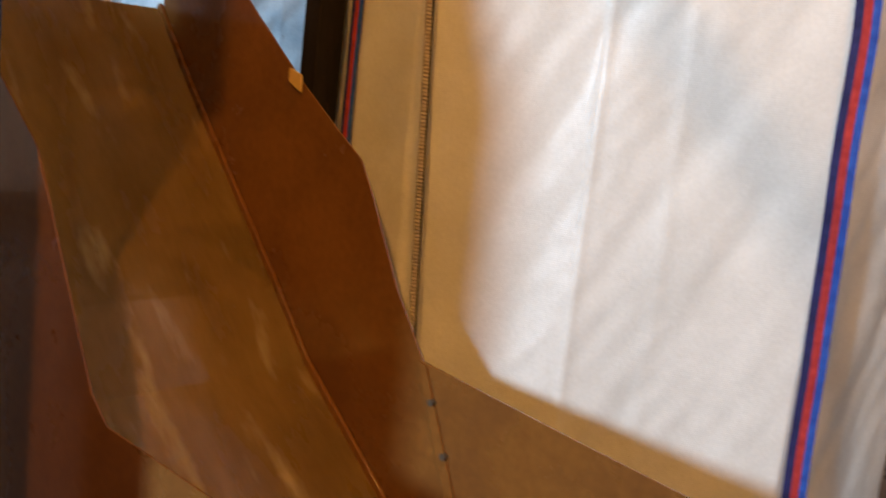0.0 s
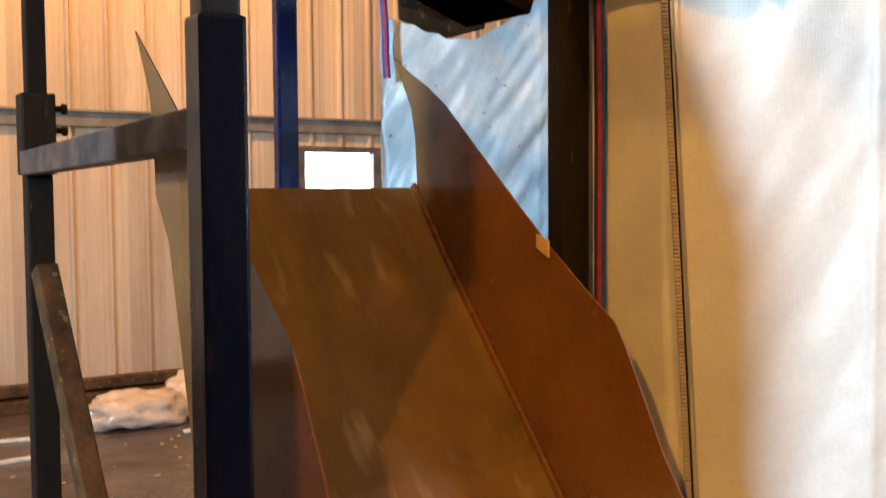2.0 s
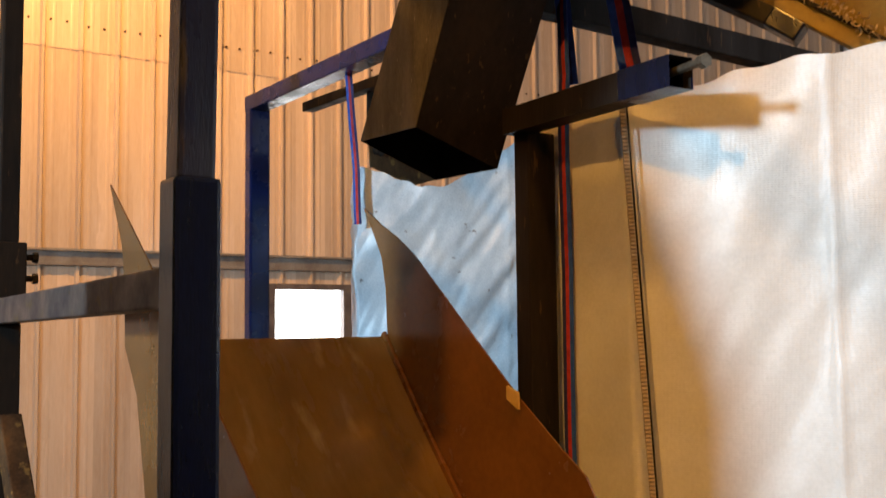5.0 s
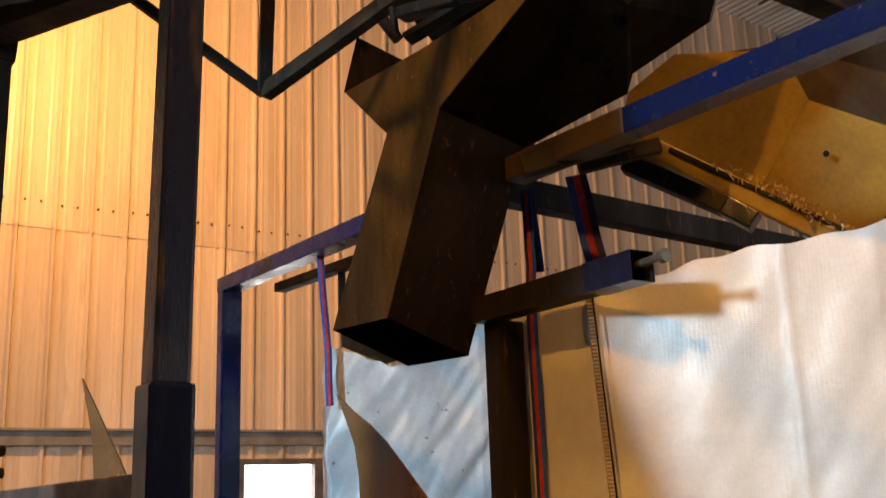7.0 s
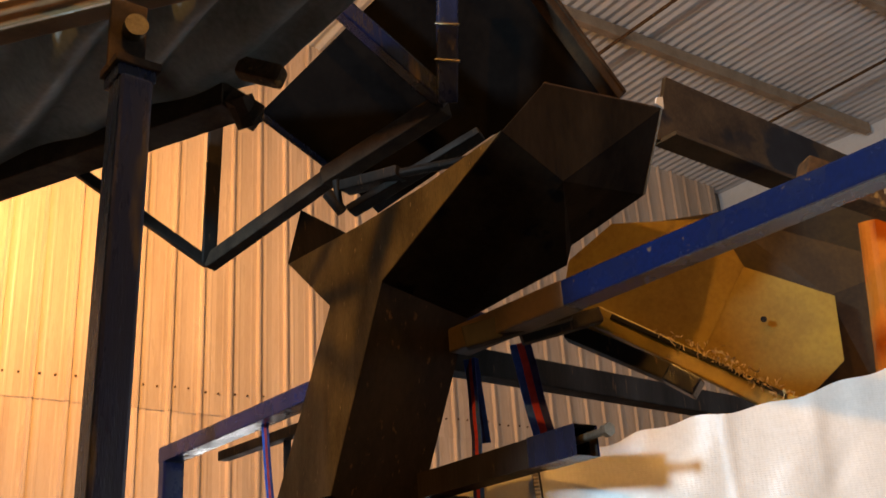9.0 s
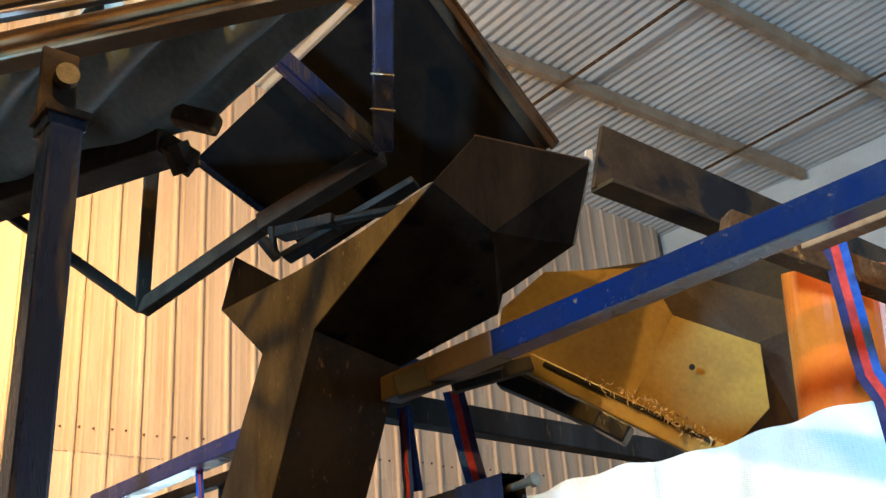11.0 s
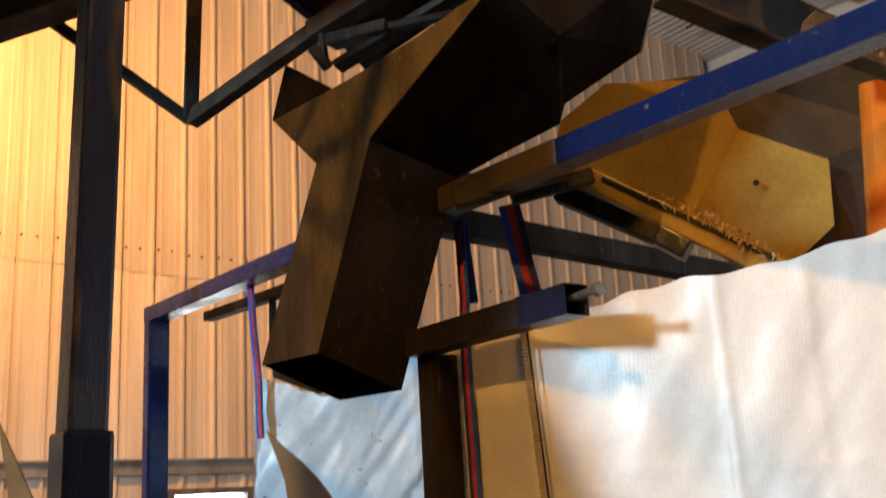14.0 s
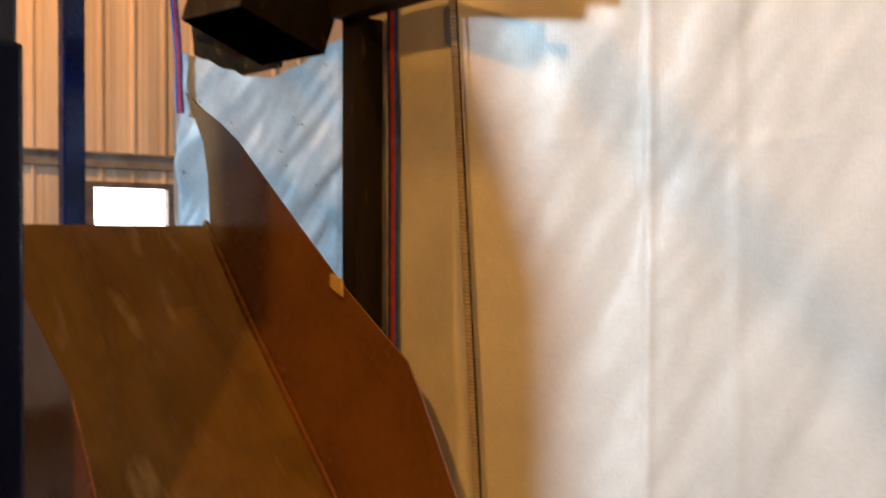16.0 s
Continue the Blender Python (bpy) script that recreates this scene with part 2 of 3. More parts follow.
def bar(p, q, w, h, bevel=0.005, up=(0, 0, 1), hollow=0.0):
    """A rectangular bar from p to q, w wide and h high; hollow: its wall's thickness."""
    p, q = Vector(p), Vector(q)
    d = (q - p).normalized()
    s = d.cross(Vector(up)).normalized()
    u = s.cross(d).normalized()
    bm = bmesh.new()
    m = Matrix((s, d, u)).transposed().to_4x4()
    m.translation = (p + q) / 2
    bmesh.ops.create_cube(bm, size=1, matrix=m @ Matrix.Diagonal((w, (q - p).length, h, 1)))
    if hollow:
        ends = [f for f in bm.faces if abs(f.normal.dot(d)) > 0.9]
        r = bmesh.ops.inset_individual(bm, faces=ends, thickness=hollow)
        for f in ends:
            bmesh.ops.translate(bm, verts=f.verts, vec=-f.normal * min(0.15, (q - p).length / 3))
    else:
        bmesh.ops.bevel(bm, geom=bm.edges[:], offset=bevel, segments=2, affect="EDGES", profile=0.6)
    return bm


def rod(p, q, r, n=12, r2=None):
    p, q = Vector(p), Vector(q)
    bm = bmesh.new()
    m = (q - p).to_track_quat("Z", "Y").to_matrix().to_4x4()
    m.translation = (p + q) / 2
    bmesh.ops.create_cone(bm, cap_ends=True, segments=n, radius1=r, radius2=r if r2 is None else r2, depth=(q - p).length, matrix=m)
    return bm


def plate(points, thick, bevel=0.0):
    """A flat sheet with the given corners, made solid to both sides."""
    bm = bmesh.new()
    f = bm.faces.new([bm.verts.new(p) for p in points])
    f.normal_update()
    n = f.normal.copy()
    bmesh.ops.translate(bm, verts=bm.verts, vec=-n * thick / 2)
    r = bmesh.ops.extrude_face_region(bm, geom=[f])
    bmesh.ops.translate(bm, verts=[v for v in r["geom"] if isinstance(v, bmesh.types.BMVert)], vec=n * thick)
    if bevel:
        bmesh.ops.bevel(bm, geom=bm.edges[:], offset=bevel, segments=1, affect="EDGES")
    return bm


def join(*bms):
    me = bpy.data.meshes.new("scratch")
    out = bmesh.new()
    for b in bms:
        b.to_mesh(me)
        out.from_mesh(me)
        b.free()
    bpy.data.meshes.remove(me)
    return out


def setting(ob, label, category):
    return tagged(ob, label, category, kind="structure")

# ---- large structure ----
FLOOR_Y0, WALL_Y, END_X, SIDE_X, TOP = -8.0, 8.6, 13.0, -7.0, 8.5
setting(part("floor", box(SIDE_X, END_X, FLOOR_Y0, WALL_Y + 0.2, -0.2, 0.0, 0), CONCRETE), "dirty dark concrete workshop floor with chips", "floor")
DOOR = (-0.4, 1.0, 2.8, 4.2)
setting(part("wall_west", join(box(SIDE_X - 0.2, SIDE_X, FLOOR_Y0, DOOR[0], 0, TOP, 0), box(SIDE_X - 0.2, SIDE_X, DOOR[1], WALL_Y + 0.2, 0, TOP, 0), box(SIDE_X - 0.2, SIDE_X, DOOR[0], DOOR[1], 0, DOOR[2], 0), box(SIDE_X - 0.2, SIDE_X, DOOR[0], DOOR[1], DOOR[3], TOP, 0)), PLAIN), "plain sheet wall with a daylight opening", "wall")
setting(part("wall_east", box(END_X, END_X + 0.2, FLOOR_Y0, WALL_Y + 0.2, 0, TOP, 0), WHITEWALL), "white painted end wall under the roof", "wall")
# the gap from x 7 to 11 is made up, for the roof fill light
setting(part("wall_south", join(box(SIDE_X, 7.0, FLOOR_Y0 - 0.2, FLOOR_Y0, 0, TOP, 0), box(11.0, END_X, FLOOR_Y0 - 0.2, FLOOR_Y0, 0, TOP, 0), box(7.0, 11.0, FLOOR_Y0 - 0.2, FLOOR_Y0, 4.6, TOP, 0)), PLAIN), "plain sheet wall with an opening added for the roof fill light", "wall")


# unseen sheet added to block daylight; its notched edge shapes the bag's shade
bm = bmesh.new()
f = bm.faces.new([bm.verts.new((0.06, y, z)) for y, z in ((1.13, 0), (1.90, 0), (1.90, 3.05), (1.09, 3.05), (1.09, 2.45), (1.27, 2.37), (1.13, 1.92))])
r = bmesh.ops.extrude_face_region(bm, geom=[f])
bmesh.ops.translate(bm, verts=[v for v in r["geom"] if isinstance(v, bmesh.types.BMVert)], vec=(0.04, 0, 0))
setting(part("wall_partition", bm, PLAIN), "plain grey sheet added out of view to shade bag and chute", "wall")


def wave_sheet(x0, x1, y0, y1, z, pitch, height):
    n = int((x1 - x0) / pitch * 6)
    bm = bmesh.new()
    prev = None
    for i in range(n + 1):
        x = x0 + (x1 - x0) * i / n
        h = z + height / 2 * math.sin(2 * math.pi * x / pitch)
        cur = [bm.verts.new((x, y, h)) for y in (y0, y1)]
        if prev:
            bm.faces.new((prev[0], cur[0], cur[1], prev[1]))
        prev = cur
    return bm


SKEW = Matrix.Translation((8.1, 6.33, 0)) @ Matrix.Rotation(radians(-3.5), 4, "Z") @ Matrix.Translation((-8.1, -6.33, 0))
roof = setting(part("ceiling", join(wave_sheet(1.0, END_X + 1.2, FLOOR_Y0 - 0.5, WALL_Y + 0.8, TOP, 0.14, 0.034), box(SIDE_X - 1.2, END_X + 1.4, FLOOR_Y0 - 1.4, WALL_Y + 1.4, TOP + 0.03, TOP + 0.1, 0)), ROOF), "galvanised corrugated roof sheeting seen from below", "ceiling")
roof.matrix_world = SKEW
for y in (6.33, 4.40, 2.47, 0.54):
    setting(part("trim", box(SIDE_X + 0.5, END_X - 0.1, y - 0.05, y + 0.05, TOP - 0.17, TOP - 0.02, 0.008), PURLIN), "dusty steel roof purlin", "purlin").matrix_world = SKEW


def rib_module(z0, z1):
    """One rib of trapezoidal wall sheet, 305 mm wide, with two small swages."""
    prof = [(-0.1525, 0), (-0.085, 0), (-0.075, 0.0022), (-0.060, 0.0022), (-0.050, 0), (-0.024, 0), (-0.011, 0.034), (0.011, 0.034), (0.024, 0), (0.075, 0), (0.085, 0.0022), (0.100, 0.0022), (0.110, 0), (0.1525, 0)]
    me = bpy.data.meshes.new("panel")
    verts = [(x, -d, z) for z in (z0, z1) for x, d in prof]
    n = len(prof)
    faces = [(i, i + 1, n + i + 1, n + i) for i in range(n - 1)]
    back = len(verts)
    verts += [(-0.1525, 0.01, z0), (0.1525, 0.01, z0), (0.1525, 0.01, z1), (-0.1525, 0.01, z1)]
    faces += [(back + 1, back, back + 3, back + 2), (0, n, back + 3, back), (n - 1, back + 1, back + 2, 2 * n - 1)]
    me.from_pydata(verts, [], faces)
    me.materials.append(WALL)
    return me


GIRT_Z, LAP_Z = 2.38, 4.09
wall = setting(part("wall_north", box(SIDE_X, END_X, WALL_Y + 0.12, WALL_Y + 0.2, 2.3, TOP, 0), PLAIN), "beige ribbed metal wall cladding with warm light on it", "wall")
rows = {"low": rib_module(0.16, 2.30), "mid": rib_module(2.30, LAP_Z + 0.03), "top": rib_module(LAP_Z - 0.03, TOP), "sill": rib_module(0.16, 1.42), "head": rib_module(2.14, 2.30)}
RIB0 = 2.205
WIN = (RIB0 + 0.305 * 5.5, RIB0 + 0.305 * 8.5)
for k in range(-30, 36):
    x = RIB0 + 0.305 * k
    if not SIDE_X + 0.2 < x < END_X - 0.2:
        continue
    for key in (("sill", "head") if WIN[0] < x < WIN[1] else ("low",)) + ("mid", "top"):
        ob = new("panel", rows[key])
        ob.location = (x, WALL_Y - (0.008 if key == "top" else 0.0), 0)
        ob.parent = wall
screw = bpy.data.meshes.new("screw")
bm = rod((0, 0.0, 0), (0, -0.014, 0), 0.011, 6)
bm.to_mesh(screw)
bm.free()
screw.materials.append(RUST)
for k in range(-6, 24):
    for dx in (0.06, 0.19):
        ob = new("screw", screw)
        ob.location = (RIB0 + 0.305 * k + dx, WALL_Y - 0.006, 4.27 + 0.01 * (k % 3))
        ob.parent = wall
girt = setting(part("trim", join(box(SIDE_X, END_X, WALL_Y - 0.06, WALL_Y + 0.05, 2.26, 2.285, 0.003), box(SIDE_X, END_X, WALL_Y - 0.05, WALL_Y - 0.035, 2.28, 2.40, 0.003), box(SIDE_X, END_X, WALL_Y - 0.085, WALL_Y - 0.03, 2.375, 2.39, 0.003)), GIRT), "dull galvanised girt rail across the wall", "rail")
setting(part("baseboard", join(box(SIDE_X, END_X, WALL_Y - 0.20, WALL_Y, 0.0, 0.10, 0.01), box(SIDE_X, END_X, WALL_Y - 0.12, WALL_Y - 0.01, 0.12, 0.21, 0.012)), RUST), "rusty brown base rail at the foot of the wall", "rail")
setting(part("wall_lower", box(SIDE_X, WIN[0], WALL_Y + 0.12, WALL_Y + 0.2, 0, 2.3, 0), PLAIN), "backing of the lower wall cladding", "wall")
setting(part("wall_lower_end", box(WIN[1], END_X, WALL_Y + 0.12, WALL_Y + 0.2, 0, 2.3, 0), PLAIN), "backing of the lower wall cladding", "wall")
win = setting(part("window_1", join(box(WIN[0], 3.97, WALL_Y - 0.03, WALL_Y + 0.12, 1.42, 2.14, 0.005), box(4.68, WIN[1], WALL_Y - 0.03, WALL_Y + 0.12, 1.42, 2.14, 0.005), box(3.97, 4.68, WALL_Y - 0.03, WALL_Y + 0.12, 2.085, 2.14, 0.005), box(3.97, 4.68, WALL_Y - 0.03, WALL_Y + 0.12, 1.42, 1.50, 0.005)), GREYBAR), "small bright window in the ribbed metal wall", "window")
part("pane", box(3.97, 4.68, WALL_Y + 0.05, WALL_Y + 0.06, 1.5, 2.085, 0), PANE, win, "overexposed daylight pane")

# ---- slide ----
TOP_EDGE = [(2.335, 2.055), (2.25, 2.005), (2.17, 1.965), (2.09, 1.915), (1.985, 1.83), (1.84, 1.712), (1.69, 1.592), (1.56, 1.50), (1.48, 1.447), (1.44, 1.385), (1.345, 1.21), (1.255, 1.085), (0.90, 1.045), (0.45, 1.00), (0.0, 0.96)]
CREASE = [(2.225, 1.715), (2.07, 1.53), (1.705, 1.134), (1.58, 0.99), (1.317, 0.775), (1.0, 0.60), (0.0, 0.50)]


LEFT_EDGE = [(2.450, 2.088), (2.354, 2.022), (2.247, 1.947), (2.152, 1.880), (1.958, 1.733), (1.761, 1.590), (1.659, 1.513), (1.578, 1.452), (1.535, 1.380), (1.471, 1.267), (1.370, 1.091), (1.321, 1.053), (1.038, 1.037), (0.482, 0.984), (0.000, 0.941)]


def side_sheet(x, thick, edge=TOP_EDGE, grow=1.0):
    back = [(2.29, 1.99), (2.245, 1.92), (2.225, 1.84)]
    under = [(2.215, 1.70), (2.13, 1.60), (2.0, 1.174), (1.9, 0.86), (1.6, 0.55), (0.0, 0.42)]
    rest = [(y * grow, (z - 1.69) * grow + 1.69) for y, z in under[::-1] + back[::-1]]
    return plate([(x, y, z) for y, z in edge + rest], thick)


slide = thing("slide_chute", "open brown sheet-steel slide with high side plates", "chute", at=(1.0, 1.2, 0))


def onto(ob, parent):
    ob.parent = parent
    ob.matrix_parent_inverse = Matrix.Translation(parent.location).inverted()
    return ob


XL, XR = 0.70, 1.33
onto(part("side_plate", side_sheet(XR + 0.003, 0.004), SHEET), slide)
onto(part("side_plate", side_sheet(XL - 0.003, 0.004, LEFT_EDGE, 1.045), SHEET), slide)
bm = bmesh.new()
prev = None
for y, z in CREASE:
    cur = [bm.verts.new((x, y, z)) for x in (XL, XR)]
    if prev:
        bm.faces.new((*prev, *cur[::-1]))
    prev = cur
r = bmesh.ops.solidify(bm, geom=bm.faces[:], thickness=0.004)
onto(part("slide_bed", bm, SLIDE), slide)
onto(part("joint_flange", join(*[bar((XR - 0.006, y0, z0 + 0.008), (XR - 0.006, y1, z1 + 0.008), 0.010, 0.016, 0.002) for (y0, z0), (y1, z1) in zip(CREASE[:-2], CREASE[1:-1])]), SHEET), slide)
for x in (XL + 0.03, XR - 0.03):
    for y, z in ((1.75, 0.75), (0.2, 0.42)):
        onto(part("leg", bar((x, y, 0), (x, y, z), 0.04, 0.04), BLACK), slide)

# ---- frame of the bagging stand ----
stand = thing("bagging_stand", "dark navy square-tube bagging stand", "stand", at=(0.555, 1.53, 0))
sleeve = onto(part("sleeve", box(0.517, 0.593, 1.49, 1.566, 0, 1.975, 0.008), NAVY), stand)
onto(part("post", bar((0.555, 1.528, 1.97), (0.565, 1.521, 2.845), 0.062, 0.062, 0.007, up=(0, 1, 0)), WORN), stand)
onto(part("arm", bar((0.55, 1.566, 1.805), (0.555, 3.0, 1.79), 0.055, 0.066), GREYBAR), stand)
onto(part("post", box(0.545, 0.615, 3.0, 3.07, 0, 1.76, 0.005), BLACK), stand)
collar = onto(part("collar", box(0.535, 0.625, 2.99, 3.08, 1.76, 1.985, 0.005), BLACK), stand)
onto(part("post", box(0.553, 0.607, 3.008, 3.062, 1.985, 3.12, 0.005), BLACK), stand)
onto(part("brace", bar((0.58, 2.98, 1.50), (0.66, 2.30, 0.30), 0.06, 0.06), RUST), stand)
for z in (1.945, 1.885):
    part("bolt", join(rod((0.62, 3.03, z), (0.648, 3.03, z), 0.009), rod((0.648, 3.03, z), (0.662, 3.03, z), 0.015, 6)), BLACK, collar)

rack = thing("bag_rack", "blue square-tube rack that holds the bulk bags", "rack", at=(1.42, 1.74, 0))
onto(part("post", box(1.385, 1.461, 1.705, 1.757, 0, 2.165, 0.005), BLACK), rack)
arm = onto(part("arm", bar((1.385, 1.76, 2.19), (1.36, 1.24, 2.192), 0.055, 0.056, hollow=0.005), BLACK), rack)
part("arm_end", bar((1.3665, 1.375, 2.1915), (1.36, 1.237, 2.192), 0.058, 0.059, hollow=0.006), NAVY, arm, "scuffed navy end piece")
part("bolt", join(rod((1.365, 1.30, 2.195), (1.36, 1.19, 2.20), 0.008), rod((1.36, 1.19, 2.20), (1.358, 1.176, 2.20), 0.0135, 6)), ZINC, arm, "grey zinc bolt")
onto(part("beam", bar((1.39, 1.62, 2.49), (1.39, -0.6, 2.49), 0.056, 0.054), BLUE), rack)
onto(part("rail", bar((1.4, 1.93, 2.56), (3.2, 1.93, 2.53), 0.06, 0.075), BLACK), rack)

rack2 = thing("bag_rack", "blue square-tube rack around the far bag", "rack", at=(1.70, 3.87, 0))
onto(part("post", box(1.662, 1.75, 3.84, 3.90, 0, 2.70, 0.009), BLUE), rack2)
onto(part("beam", bar((1.70, 3.90, 2.665), (1.70, 1.9, 2.665), 0.08, 0.062), BLUE), rack2)
onto(part("arm", bar((1.9, 3.80, 2.66), (1.9, 3.0, 2.645), 0.05, 0.04), BLACK), rack2)


onto(part("spout_plate", plate([(1.90, 3.3, 2.50), (1.914, 3.3, 2.343), (2.108, 3.3, 2.285), (2.293, 3.3, 2.339), (2.35, 3.3, 2.533)], 0.008), RUST, label="rusty brown plate over the far bag"), rack2)
onto(part("hanger", bar((1.915, 3.3, 2.48), (1.915, 3.3, 2.645), 0.03, 0.012, up=(0, 1, 0)), BLACK), rack2)
onto(part("bolt", join(rod((1.935, 3.3, 2.405), (1.93, 3.25, 2.40), 0.014), rod((1.93, 3.25, 2.40), (1.928, 3.235, 2.40), 0.024, 6)), BLACK), rack2)


# ---- bulk bags ----
def ring_bag(name, corners, z0, rim, mat, seed, label, fold, folds, creases=(), fine=(0, 1, 2, 3), n_up=190, per=0.009, hollow=0.0):
    """An upright fabric bag: a ring of sides with slanting folds; creases: (kind, place, height, width)."""
    pts = [Vector((*c, 0)) for c in corners]
    loop = []
    run = 0.0
    for i in range(len(pts)):
        a, b = pts[i], pts[(i + 1) % len(pts)]
        k = max(5, int((b - a).length / (per if i in fine else per * 5)))
        side = Vector(((b - a).y, -(b - a).x, 0)).normalized()
        for j in range(k):
            f = j / k
            loop.append((a.lerp(b, f), i + f, run + (b - a).length * f, side))
        run += (b - a).length
    cen = sum(pts, Vector()) / len(pts)
    bm = bmesh.new()
    rings = []
    off = Vector((seed, seed * 2, 0))
    for u in range(n_up + 1):
        v = u / n_up
        ring = []
        for p, s, r, side in loop:
            top = rim(s)
            z = z0 + (top - z0) * v
            out = (p - cen).normalized()
            d = 0.0
            for slope, freq, stretch, amp in folds:
                across, along = r - z * slope, z + r * slope
                d += amp * noise.noise(Vector((across * freq, along * stretch, seed + freq)))
            d += fold * noise.noise(Vector((r * 2.0, z * 1.1, seed))) + 0.0012 * noise.noise(Vector((r * 34, z * 34, seed)))
            for kind, at, h, w in creases:
                q = (z - at - 0.03 * noise.noise(Vector((r * 3, 0, 2)))) if kind == "level" else (s - at)
                d += h * math.exp(-(q / w) ** 2)
            top_in = hollow * math.exp(-((top - z) / 0.05) ** 2)
            ring.append(bm.verts.new((p.x + out.x * (d - top_in) - cen.x, p.y + out.y * (d - top_in) - cen.y, z)))
        rings.append(ring)
    n = len(loop)
    for a, b in zip(rings, rings[1:]):
        for i in range(n):
            bm.faces.new((a[i], a[(i + 1) % n], b[(i + 1) % n], b[i]))
    bm.faces.new(rings[0][::-1])
    ob = part(name, bm, mat, smooth=True)
    ob.location = (cen.x, cen.y, 0)
    return tagged(ob, label, "bulk bag", "bulk bags in the rack")


def keyed(keys):
    def rim(s):
        i, f = int(s) % len(keys), s - int(s)
        f = f * f * (3 - 2 * f)
        return keys[i] * (1 - f) + keys[(i + 1) % len(keys)] * f + 0.004 * math.sin(s * 21)
    return rim


bag = ring_bag("bulk_bag", [(1.49, 1.80), (1.478, 1.495), (1.68, 1.16), (1.945, 0.76), (2.40, 0.68), (2.65, 1.4), (2.1, 1.86)], 0.0, keyed([2.20, 2.205, 2.255, 2.322, 2.25, 2.24, 2.22]), BAG, 3.0, "tall white woven bulk bag hanging open in the rack", 0.010,
               [(0.42, 8.0, 0.7, 0.0065), (0.5, 15.0, 1.3, 0.0045), (0.1, 11.0, 0.9, 0.006), (0.15, 5.0, 0.8, 0.010), (0.8, 22.0, 5.0, 0.002), (-0.9, 38.0, 9.0, 0.0007)], [("level", 1.885, 0.003, 0.006), ("corner", 2.0, 0.006, 0.02), ("corner", 2.35, 0.003, 0.03)])
bag2 = ring_bag("bulk_bag", [(1.775, 3.16), (2.0, 3.0), (2.34, 2.84), (2.75, 2.95), (2.9, 3.6), (2.1, 3.75)], 0.0, keyed([2.31, 2.235, 2.42, 2.35, 2.36, 2.33]), BAG_BLUE, 9.0, "crumpled white bulk bag hanging behind the slide, tinted blue for daylight", 0.02,
                [(0.9, 6.0, 0.8, 0.030), (0.8, 15.0, 3.0, 0.011), (0.5, 30.0, 6.0, 0.005), (-0.3, 6.0, 1.0, 0.014)], [("corner", 1.72, 0.008, 0.012)], fine=(0, 1, 2))


# ---- filling chute ----
spout = thing("filling_chute", "dusty dark steel filling chute with a square mouth", "chute", at=(1.3, 1.8, 0))
A, B, C, D = Vector((1.19, 2.10, 2.185)), Vector((1.18, 1.84, 2.175)), Vector((1.40, 1.84, 2.10)), Vector((1.42, 2.12, 2.11))
A2, B2, C2, D2 = Vector((1.19, 1.84, 2.61)), Vector((1.19, 1.63, 2.605)), Vector((1.40, 1.64, 2.52)), Vector((1.42, 1.86, 2.53))
# lit side gets the light dusty colour; the panels in shade get near-black ones
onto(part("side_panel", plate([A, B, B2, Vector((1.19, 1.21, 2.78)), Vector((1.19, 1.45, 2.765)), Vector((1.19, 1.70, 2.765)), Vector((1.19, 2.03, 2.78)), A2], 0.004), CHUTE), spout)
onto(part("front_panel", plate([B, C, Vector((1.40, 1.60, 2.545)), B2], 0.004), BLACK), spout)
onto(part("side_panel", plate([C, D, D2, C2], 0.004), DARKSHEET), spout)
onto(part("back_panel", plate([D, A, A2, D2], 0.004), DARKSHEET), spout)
def skin(polys, thick):
    """Folded sheet metal: faces that share corners, made solid."""
    bm = bmesh.new()
    seen = {}
    for poly in polys:
        vs = []
        for p in poly:
            k = tuple(round(c, 4) for c in p)
            if k not in seen:
                seen[k] = bm.verts.new(k)
            vs.append(seen[k])
        bm.faces.new(vs)
    bmesh.ops.recalc_face_normals(bm, faces=bm.faces)
    bmesh.ops.solidify(bm, geom=bm.faces[:], thickness=thick)
    return bm


# hopper mouth above the chute
KNEE, EDGE, CREST, CORNER, LOW = (1.19, 1.63, 2.605), (1.19, 1.21, 2.78), (1.31, 1.20, 2.92), (1.62, 1.15, 2.93), (1.63, 1.24, 2.76)
FOLD, TUCK, TUCK2, THROAT = (1.35, 1.215, 2.715), (1.53, 1.38, 2.67), (1.53, 1.40, 2.63), (1.40, 1.60, 2.545)
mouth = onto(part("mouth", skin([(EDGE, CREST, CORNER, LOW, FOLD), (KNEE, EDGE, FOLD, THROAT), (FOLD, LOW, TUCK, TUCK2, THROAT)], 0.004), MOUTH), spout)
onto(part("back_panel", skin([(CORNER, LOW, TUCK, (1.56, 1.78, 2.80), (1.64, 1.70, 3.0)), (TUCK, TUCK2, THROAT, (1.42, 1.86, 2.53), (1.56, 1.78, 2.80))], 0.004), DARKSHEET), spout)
part("rim", bar(CREST, CORNER, 0.006, 0.008, 0.002), DARKRUST, mouth)
part("lip", bar(CORNER, LOW, 0.007, 0.012, 0.002), ZINC, mouth, "bare bright metal lip")
part("torn_edge", plate([(1.60, 1.145, 2.935), (1.625, 1.145, 2.93), (1.635, 1.15, 2.965), (1.61, 1.148, 2.955)], 0.004), CHALK, mouth, "torn white edge")
onto(part("ear", plate([(1.19, 2.035, 2.782), (1.185, 1.96, 2.90), (1.30, 1.90, 2.815), (1.23, 1.80, 2.78)], 0.005), BLACK), spout)
onto(part("hanger", bar((1.42, 1.78, 2.15), (1.42, 1.78, 2.50), 0.04, 0.05), BLACK), spout)

